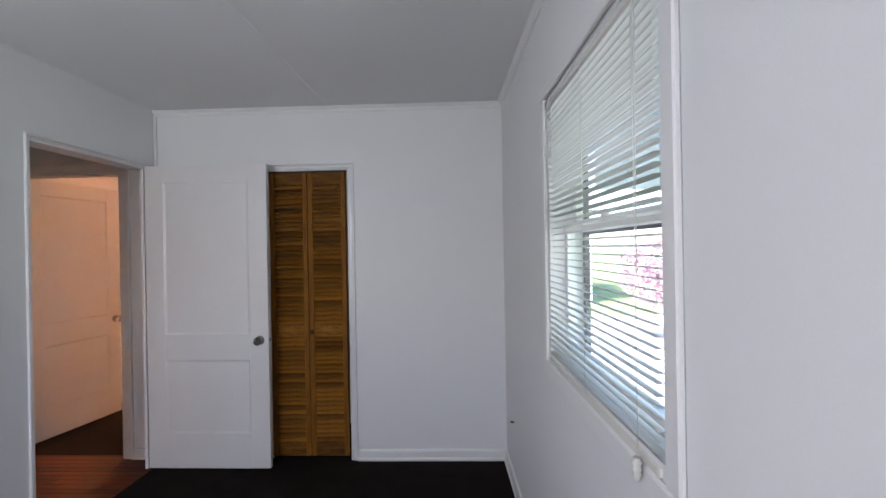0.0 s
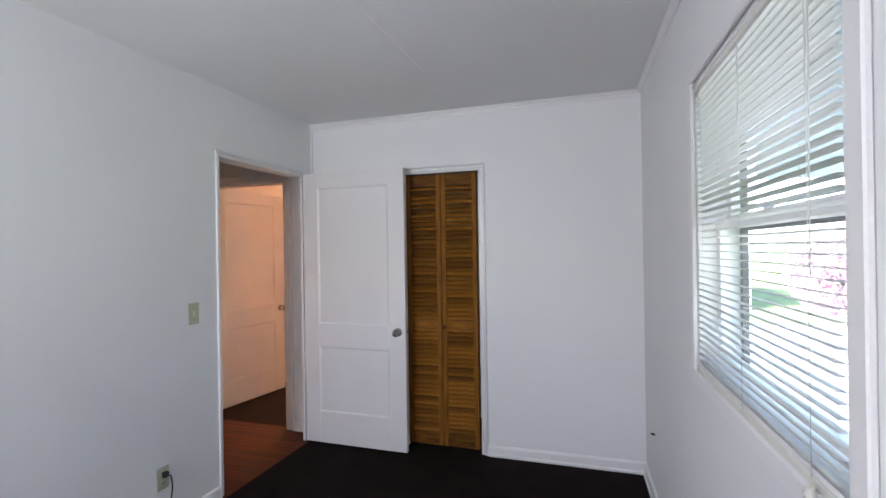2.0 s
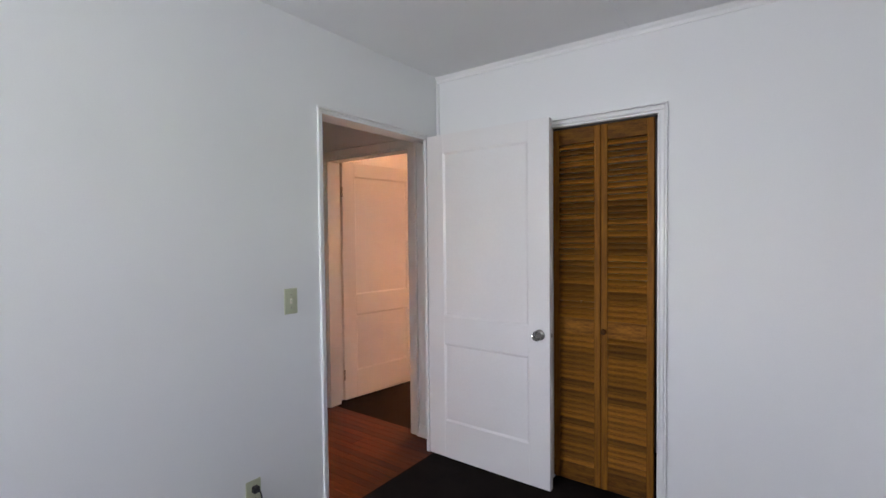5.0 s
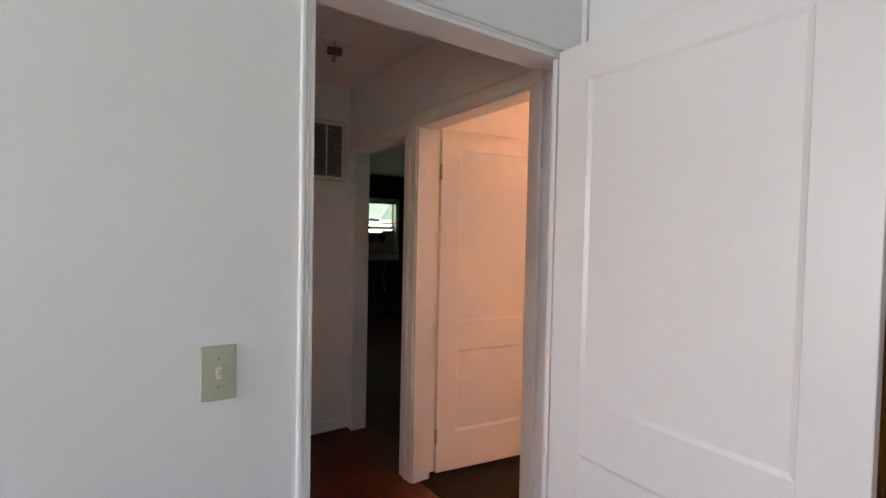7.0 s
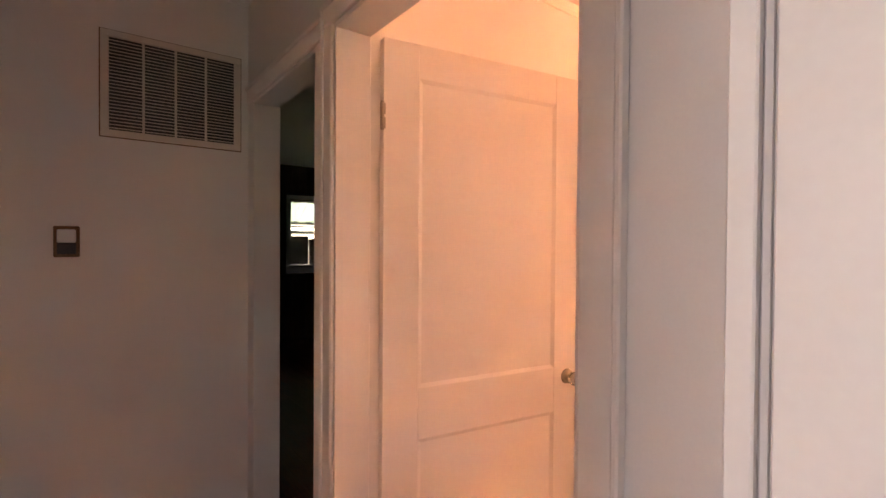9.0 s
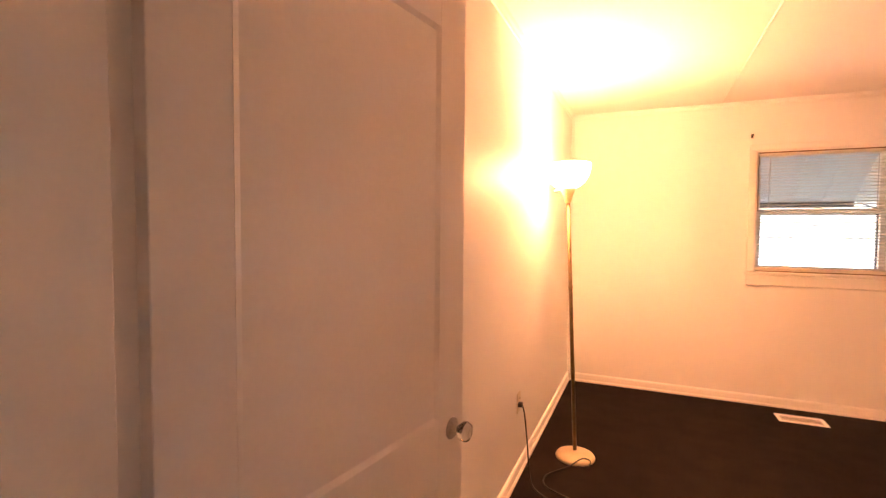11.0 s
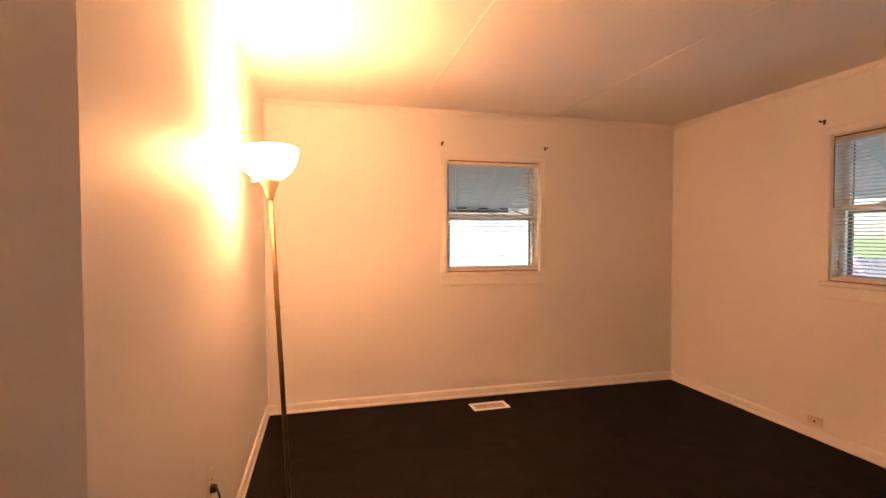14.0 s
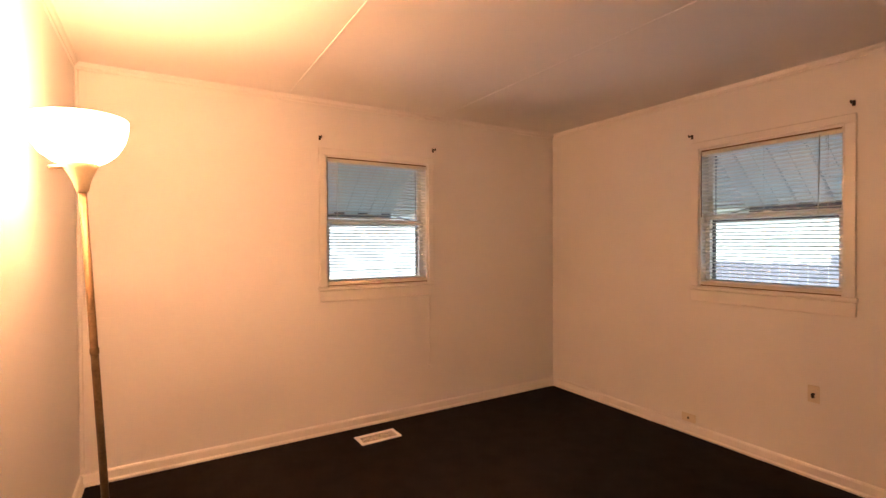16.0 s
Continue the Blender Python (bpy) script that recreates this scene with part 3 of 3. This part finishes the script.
WL = "white painted double-hung sash window with storm frame"
BLL = "white venetian blind lowered with slats open"
AWL = "pale aluminium window awning with long pans"
M1 = EAST1 @ pose(1.385, 0, 0)
window("window_1", M1, 0.985, 1.030, 2.030, WL, strip=False, ledge=False)
blind_1 = blind(M1 @ pose(0, -0.012, 0), 0.945, 1.012, 2.016, -9, 0.0225, BLL, 0.05)
rings = [(0.008, 0.0)] + [(0.012 - 0.0005 * k if k % 2 else 0.007, -0.005 - 0.006 * k) for k in range(7)] + [(0.005, -0.048)]
part("cord_tassel", turned(rings, 20), BLIND, blind_1, "ribbed plastic cord tassel", pose(0.890, -0.018, 1.030))
awning(M1 @ pose(0, 0.15, 0), 0.985, 2.13, 1.70, 0.60, AWL)
# unseen awning, added only to keep direct sun out of the south opening
awning(pose(-0.50, -1.05, 0, 0, 0, 180), 1.05, 2.20, 1.75, 0.75, AWL)
M2 = pose(-1.380, YN2, 0)
window("window_2", M2, 0.862, 1.086, 2.058, WL)
blind(M2, 0.860, 1.104, 2.043, -17, 0.0235, BLL, 0.09)
awning(M2 @ pose(0, 0.15, 0), 0.840, 2.16, 1.68, 0.60, AWL)
M3 = pose(XE2, 6.722, 0, 0, 0, -90)
window("window_3", M3, 0.842, 1.090, 2.066, WL)
blind(M3, 0.840, 1.102, 2.051, -14, 0.0235, BLL, 0.72)
awning(M3 @ pose(0, 0.15, 0), 0.820, 2.16, 1.68, 0.60, AWL)
for m, x, z in ((pose(0, YN2, 0), -1.418, 2.176), (pose(0, YN2, 0), -0.468, 2.174), (pose(XE2, 0, 0, 0, 0, -90), -6.771, 2.160), (pose(XE2, 0, 0, 0, 0, -90), -5.846, 2.170)):
    bracket(m @ pose(x, 0, z))
M4 = pose(-8.00, 5.60, 0, 0, 0, 90)
window("window_4", M4, 1.10, 1.06, 2.00, WL, wall=0.12)
blind(M4, 1.098, 1.60, 1.986, 10, 0.0235, "white venetian blind raised to half the window", 0.08)
awning(M4 @ pose(0, 0.12, 0), 1.10, 2.12, 1.70, 0.60, AWL)

# window air conditioner with filler panels
ac = thing("air_conditioner", M4 @ pose(0.55, 0, 1.074), "white window air conditioner with dark front grille", "air conditioner")
part("body", cubes((-0.27, 0.27, -0.10, 0.30, 0.0, 0.36), bevel=0.01), ALMOND, ac)
part("front_frame", cubes((-0.275, 0.275, -0.125, -0.101, -0.002, 0.365), bevel=0.008), ALMOND, ac)
for k in range(7):
    part("louvre", cubes((-0.25, 0.10, -0.132, -0.1255, 0.21 + 0.019 * k, 0.222 + 0.019 * k)), BLACK, ac)
part("intake_panel", cubes((-0.25, 0.25, -0.130, -0.1255, 0.02, 0.19), bevel=0.003), GRILLE, ac)
part("control_panel", cubes((0.12, 0.25, -0.131, -0.1255, 0.21, 0.345), bevel=0.002), BLACK, ac)
for x in (-0.535, 0.275):
    part("filler_panel", cubes((x, x + 0.26, 0.02, 0.035, 0.0, 0.40)), TRIM, ac)
part("power_cord", tube(smooth_line([(0.24, -0.12, 0.02), (0.30, -0.10, -0.15), (0.26, -0.06, -0.40), (0.34, -0.03, -0.70)], 6), 0.005, 6), ALMOND, ac)

# ---- floor lamp ----
lamp = thing("floor_lamp", pose(-2.556, 6.650, 0.0), "tall torchiere floor lamp, lit, with white glass bowl, leaning on carpet", "floor lamp")
tilt_m = pose(0, 0, -0.022, -2.8, -3.0, 0)
part("base", turned([(0.117, 0.0), (0.119, 0.008), (0.112, 0.020), (0.080, 0.030), (0.035, 0.038), (0.014, 0.045)], 40), LAMPMET, lamp, "round cream enamelled base")
part("pole", turned([(0.0115, 0.03), (0.0115, 1.61)], 18), POLE, lamp, at=tilt_m)
for z in (0.55, 1.08):
    part("pole_joint", turned([(0.0118, z - 0.012), (0.0135, z - 0.008), (0.0135, z + 0.008), (0.0118, z + 0.012)], 18), POLE, lamp, at=tilt_m)
part("cone", turned([(0.012, 1.605), (0.018, 1.612), (0.026, 1.645), (0.042, 1.680), (0.052, 1.697), (0.050, 1.700)], 32), LAMPMET, lamp, at=tilt_m)
part("switch_key", tube([(-0.045, -0.02, 1.688), (-0.078, -0.035, 1.684)], 0.006, 8), LAMPMET, lamp, at=tilt_m)
part("bowl", turned([(0.045, 1.699), (0.075, 1.712), (0.105, 1.738), (0.128, 1.775), (0.140, 1.815), (0.143, 1.845), (0.139, 1.846),
                     (0.136, 1.815), (0.124, 1.778), (0.101, 1.743), (0.072, 1.718), (0.030, 1.705)], 48, False), BOWL, lamp, "glowing white frosted glass bowl", tilt_m)
part("power_cord", tube(smooth_line([(-0.282 + 0.03, -0.365, 0.42), (-0.235, -0.37, 0.36), (-0.215, -0.38, 0.20), (-0.18, -0.44, 0.03), (-0.10, -0.52, 0.008), (0.02, -0.56, 0.006),
                                      (0.05, -0.50, 0.006), (-0.10, -0.42, 0.006), (-0.12, -0.30, 0.006), (-0.02, -0.16, 0.010), (0.05, -0.10, 0.045), (0.10, -0.10, 0.04), (0.085, -0.135, 0.012), (0.03, -0.125, 0.008)], 8), 0.0042, 8), BLACK, lamp, "thin dark lamp cord")
part("plug", cubes((-0.279, -0.250, -0.380, -0.350, 0.405, 0.430), bevel=0.004), BLACK, lamp)

# ---- plates, grille, thermostat, small fixtures ----


def outlet(m, label, mat=None, plug=False, cord=None):
    """Wall plate, x across, y into the wall."""
    o = thing("wall_outlet", m, label, "outlet")
    part("plate", cubes((-0.036, 0.036, -0.006, -0.0005, -0.058, 0.058), bevel=0.0025), mat or IVORY, o)
    for z in (-0.024, 0.024):
        part("socket", turned([(0.0165, 0.0), (0.0165, 0.0015), (0.015, 0.002)], 20), mat or IVORY, o, at=pose(0, -0.006, z, 90))
        for x in (-0.006, 0.006):
            part("slot", cubes((x - 0.0012, x + 0.0012, -0.0086, -0.0081, z - 0.004, z + 0.004)), BLACK, o)
    part("screw", turned([(0.003, 0), (0.003, 0.001)], 10), STEEL, o, at=pose(0, -0.006, 0, 90))
    if plug:
        part("plug", cubes((-0.015, 0.015, -0.036, -0.0088, 0.008, 0.036), bevel=0.005), BLACK, o, "black plug in upper socket")
    if cord:
        part("cord", tube(smooth_line(cord, 7), 0.0035, 8), BLACK, o, "thin black cord hanging down")
    return o


WEST = pose(XW1, 0, 0, 0, 0, 90)
sw = thing("light_switch", WEST @ pose(2.735, 0, 1.117), "ivory toggle light switch on white wall", "light switch")
part("plate", cubes((-0.036, 0.036, -0.006, -0.0005, -0.060, 0.060), bevel=0.0025), IVORY, sw)
part("toggle_collar", cubes((-0.006, 0.006, -0.0075, -0.0061, -0.013, 0.013)), ALMOND, sw)
part("toggle", cubes((-0.004, 0.004, -0.018, -0.007, 0.000, 0.008), bevel=0.0015), IVORY, sw)
for z in (-0.030, 0.030):
    part("screw", turned([(0.003, 0), (0.003, 0.001)], 10), STEEL, sw, at=pose(0, -0.006, z, 90))
outlet(WEST @ pose(2.523, 0, 0.300), "ivory wall outlet with black plug and hanging cord", None, True, [(0, -0.036, 0.02), (0.004, -0.055, 0.012), (0.006, -0.058, -0.06), (-0.012, -0.05, -0.16), (-0.05, -0.04, -0.26), (-0.12, -0.045, -0.294), (-0.3, -0.05, -0.295)])
outlet(pose(XW2, 6.298, 0.425, 0, 0, 90), "almond wall outlet behind the floor lamp with its plug", ALMOND)
o3 = thing("phone_jack", pose(XE2, 6.79, 0.118, 0, 0, -90), "small cream jack plate just above the baseboard", "jack plate")
part("plate", cubes((-0.052, 0.052, -0.012, -0.0005, -0.030, 0.030), bevel=0.004), ALMOND, o3)
part("port", cubes((-0.007, 0.007, -0.0126, -0.0121, -0.008, 0.008)), BLACK, o3)
o4 = thing("cable_plate", pose(XE2, 6.025, 0.50, 0, 0, -90), "brown wall plate with stub of a cable", "cable outlet")
part("plate", cubes((-0.030, 0.030, -0.005, -0.0005, -0.050, 0.050), bevel=0.002), ALMOND, o4)
part("cable_stub", tube(smooth_line([(0, -0.005, 0.0), (0.004, -0.03, 0.002), (0.012, -0.042, -0.012)], 5), 0.008, 8), BLACK, o4)
stub = thing("cable_stub", EAST1 @ pose(0.36, 0, 0.39), "small black cable stub sticking out of the wall", "cable stub")
part("stub", tube([(0, 0, 0), (0, -0.022, 0.003)], 0.006, 8), BLACK, stub)
nail = thing("wall_patch", pose(-0.510, YN2, 0.385), "small rough filler patch below a thin wall-coloured bead", "patch")
part("patch", turned([(0.014, 0.0), (0.012, 0.002), (0.004, 0.003)], 14), PAINT, nail, at=pose(0, -0.0005, 0, 90))
# thin wall-coloured bead along a faint upright line
part("upright_bead", tube([(0.0, -0.0015, 0.012), (0.002, -0.0015, 0.30), (-0.002, -0.0015, 0.585)], 0.002, 6), PAINT, nail, "thin wall-coloured bead")

vent = thing("floor_register", pose(-1.086, 7.925, 0.0, 0, 0, 1), "white metal floor register set into dark carpet", "floor vent")
part("rim", cubes((-0.155, 0.155, -0.078, -0.052, 0.001, 0.007), (-0.155, 0.155, 0.052, 0.078, 0.001, 0.007), (-0.155, -0.130, -0.052, 0.052, 0.001, 0.007), (0.130, 0.155, -0.052, 0.052, 0.001, 0.007), bevel=0.0015), TRIM, vent)
# flat dark sheet: the duct's shade as colour, no hollow below
part("well_shade", cubes((-0.130, 0.130, -0.052, 0.052, 0.0005, 0.0012)), DARK, vent)
bmv = bmesh.new()
box(bmv, -0.0012, 0.0012, -0.052, 0.052, 0, 0.0045)
vane = mesh_of(bmv, "vane", GRILLE)
for k in range(21):
    piece("vane", vane, vent, pose(-0.124 + 0.0124 * k, 0, 0.0014, 0, 25))

gr = thing("return_air_grille", pose(XH, 3.650, 2.004, 0, 0, 90), "cream metal return air grille high on the wall", "air grille")
GW, GH = 0.256, 0.206
part("rim", cubes((-GW, GW, -0.010, -0.0005, GH - 0.026, GH), (-GW, GW, -0.010, -0.0005, -GH, -GH + 0.026), (-GW, -GW + 0.028, -0.010, -0.0005, -GH + 0.026, GH - 0.026), (GW - 0.028, GW, -0.010, -0.0005, -GH + 0.026, GH - 0.026), bevel=0.002), GRILLE, gr)
# black sheet on the solid wall gives the slots their darkness
part("duct_shade", cubes((-GW + 0.028, GW - 0.028, -0.0022, -0.0017, -GH + 0.026, GH - 0.026)), BLACK, gr)
for x in (-0.114, 0.0, 0.114):
    part("divider", cubes((x - 0.004, x + 0.004, -0.0105, -0.0015, -GH + 0.026, GH - 0.026)), GRILLE, gr)
bmg = bmesh.new()
box(bmg, -GW + 0.028, GW - 0.028, -0.0006, 0.0006, -0.0016, 0.0016)
gl = mesh_of(bmg, "louvre", GRILLE)
for k in range(27):
    piece("louvre", gl, gr, pose(0, -0.0045, -GH + 0.034 + 0.01312 * k, -20))
part("dark_seam", cubes((-GW - 0.004, GW + 0.004, -0.0016, -0.0006, -GH - 0.004, GH + 0.004)), BRONZE, gr)

th = thing("thermostat", pose(XH, 3.292, 1.386, 0, 0, 90), "square thermostat with brown back plate and dark dial", "thermostat")
part("back_plate", cubes((-0.039, 0.039, -0.006, -0.0005, -0.058, 0.058), bevel=0.003), BRONZE, th)
part("cover", cubes((-0.028, 0.028, -0.026, -0.0062, -0.004, 0.046), bevel=0.004), TRIM, th)
part("dial_window", cubes((-0.028, 0.028, -0.022, -0.0062, -0.046, -0.005), bevel=0.003), BLACK, th)

cl = thing("ceiling_light", pose(-2.93, 3.50, H), "bare ceiling light fixture with dark sockets, no bulbs, unlit", "ceiling light")
part("canopy", turned([(0.065, -0.0005), (0.064, -0.008), (0.045, -0.018), (0.016, -0.022)], 28), TRIM, cl, "white round canopy")
part("stem", tube([(0, 0, -0.02), (0, 0, -0.055)], 0.009, 10), BRASS, cl)
part("socket", tube([(0.0, -0.035, -0.075), (0.0, 0.035, -0.065)], 0.021, 14), BLACK, cl)
part("socket", tube([(-0.03, 0.0, -0.06), (0.03, 0.01, -0.085)], 0.018, 14), BLACK, cl)
part("pull_tip", tube([(0.0, 0.0, -0.08), (-0.008, -0.004, -0.125)], 0.010, 10), BRASS, cl)

# ---- outdoors ----
structure("ground", cubes((-300, 300, -300, 300, -0.75, -0.55)), GRASS, "pale sunlit lawn", "ground")
# pale slabs added so the ground outside the windows turns out bright
structure("pavement", cubes((2.6, 7.1, -8, 14, -0.549, -0.54), (-14, 1.55, 10.5, 15.5, -0.549, -0.54)), CONC, "pale concrete slabs added to brighten the ground outside", "pavement")


def siding_house(m, w, d, h, label):
    o = thing("neighbour_house", m, label, "house")
    part("wall", cubes((-w / 2, w / 2, 0, d, 0, h)), SIDING, o)
    bm = bmesh.new()
    box(bm, -w / 2 - 0.01, w / 2 + 0.01, -0.018, -0.001, 0, 0.19)
    me = mesh_of(bm, "siding_board", SIDING)
    for k in range(int(h / 0.2)):
        piece("siding_board", me, o, pose(0, 0, 0.2 * k, -3))
    bm = bmesh.new()
    vs = [bm.verts.new(p) for p in ((-w / 2 - 0.4, -0.5, h), (w / 2 + 0.4, -0.5, h), (w / 2 + 0.4, d + 0.5, h), (-w / 2 - 0.4, d + 0.5, h), (-w / 2 - 0.4, d / 2, h + 2.2), (w / 2 + 0.4, d / 2, h + 2.2))]
    for q in ((0, 1, 5, 4), (2, 3, 4, 5), (0, 4, 3), (1, 2, 5), (0, 3, 2, 1)):
        bm.faces.new([vs[i] for i in q])
    part("roof", bm, FENCE, o)
    return o


siding_house(pose(-1.0, 17.0, -0.55), 12.0, 8.0, 3.2, "white sided neighbouring house across the pale slab")

fence = thing("board_fence", pose(7.2, 5.9, -0.55, 0, 0, 0), "grey weathered board fence across the lawn", "fence")
bmf = bmesh.new()
box(bmf, 0, 0.02, 0, 0.135, 0, 1.55, 0.004)
fb = mesh_of(bmf, "board", FENCE)
for k in range(64):
    piece("board", fb, fence, pose(random.uniform(-0.005, 0.005), 0.145 * k, random.uniform(-0.02, 0.02)))
for k in range(5):
    part("post", cubes((0.02, 0.11, 2.2 * k, 2.2 * k + 0.09, 0, 1.72), bevel=0.006), FENCE, fence)


def leafy_tree(m, label, height, spread, count):
    t = thing("plum_tree", m, label, "tree")
    bm = tube(smooth_line([(0, 0, 0), (0.04, 0.02, height * 0.25), (-0.03, 0.05, height * 0.5), (0.02, 0, height * 0.8)], 5), 0.07, 8)
    part("trunk", bm, BARK, t)
    for k in range(9):
        an = k * 2.4
        z = height * (0.35 + 0.05 * k)
        r = spread * random.uniform(0.6, 0.95)
        part("limb", tube(smooth_line([(0, 0, z), (0.4 * r * math.cos(an), 0.4 * r * math.sin(an), z + 0.25), (r * math.cos(an), r * math.sin(an), z + 0.7)], 4), 0.022, 6), BARK, t)
    verts, faces = [], []
    for _ in range(count):
        while True:
            p = Vector((random.uniform(-1, 1), random.uniform(-1, 1), random.uniform(-1, 1)))
            if 0.25 < p.length < 1 and noise.noise(p * 2.6) > -0.18:
                break
        c = Vector((p.x * spread, p.y * spread, height * 0.72 + p.z * height * 0.36))
        u = Vector((random.gauss(0, 1), random.gauss(0, 1), random.gauss(0, 1))).normalized()
        v = u.cross(Vector((random.gauss(0, 1), random.gauss(0, 1), 1))).normalized()
        s = random.uniform(0.04, 0.08)
        i = len(verts)
        verts += [c - u * s, c + v * s * 0.5, c + u * s, c - v * s * 0.5]
        faces.append((i, i + 1, i + 2, i + 3))
    me = bpy.data.meshes.new("crown")
    me.from_pydata(verts, [], faces)
    me.materials.append(BLOSSOM)
    cr = new("crown", me)
    cr.parent = t
    return t


leafy_tree(pose(4.7, 10.3, -0.55), "small plum tree with pinkish leaves on the lawn", 2.0, 1.0, 3500)
# house added as a bright white background for the east windows
siding_house(pose(15.0, 7.0, -0.55, 0, 0, -90), 16.0, 8.0, 3.4, "white sided house added to whiten the view beyond the fence")

# ---- pieces: panelling boards and floor boards ----
bmp = bmesh.new()
box(bmp, 0, 0.010, 0.002, 0.098, 0, 1.0, 0.002)
pb = mesh_of(bmp, "panel_board", PANEL)
y = 4.13
while y < 8.2:
    spans = ((0.0, 0.92), (2.065, H)) if 5.43 < y < 6.76 else ((0.0, H),)
    for z0, z1 in spans:
        m = pose(-7.999, y, z0 + 0.001)
        ob = piece("panel_board", pb, den, m)
        ob.scale = (1, 1, z1 - z0 - 0.002)
    y += 0.1

hall_floor = structure("floor_hall", cubes((XH, -1.60, 2.10, 3.99, -0.0119, -0.0045)), DARK, "varnished reddish-brown strip wood floor", "floor")
boards = {}
random.seed(7)


def lay(parent, x0, x1, y0, y1, wide, name="floor_board"):
    yy = y0
    while yy < y1 - 0.01:
        ww = min(wide, y1 - yy)
        xx = x0
        first = True
        while xx < x1 - 0.01:
            ln = random.choice((0.5, 0.7, 0.9)) if first else random.choice((0.7, 0.9, 1.2))
            first = False
            if x1 - xx - ln < 0.25:
                ln = x1 - xx
            key = (round(ln, 3), round(ww, 3))
            if key not in boards:
                bm = bmesh.new()
                box(bm, 0.0005, ln - 0.0005, 0.0005, ww - 0.0005, -0.0045, 0.0, 0.0012)
                boards[key] = mesh_of(bm, name, FLOORWOOD)
            piece(name, boards[key], parent, pose(xx, yy, -0.0001))
            xx += ln
        yy += wide


lay(hall_floor, XH, -1.60, 2.83, 3.99, 0.057)
den_floor = structure("floor_den", cubes((-8.0, -2.955, 3.99, 8.335, -0.0119, -0.0045)), DARK, "varnished reddish-brown strip wood floor", "floor")
lay(den_floor, -8.0, -2.955, 3.99, 6.4, 0.114)
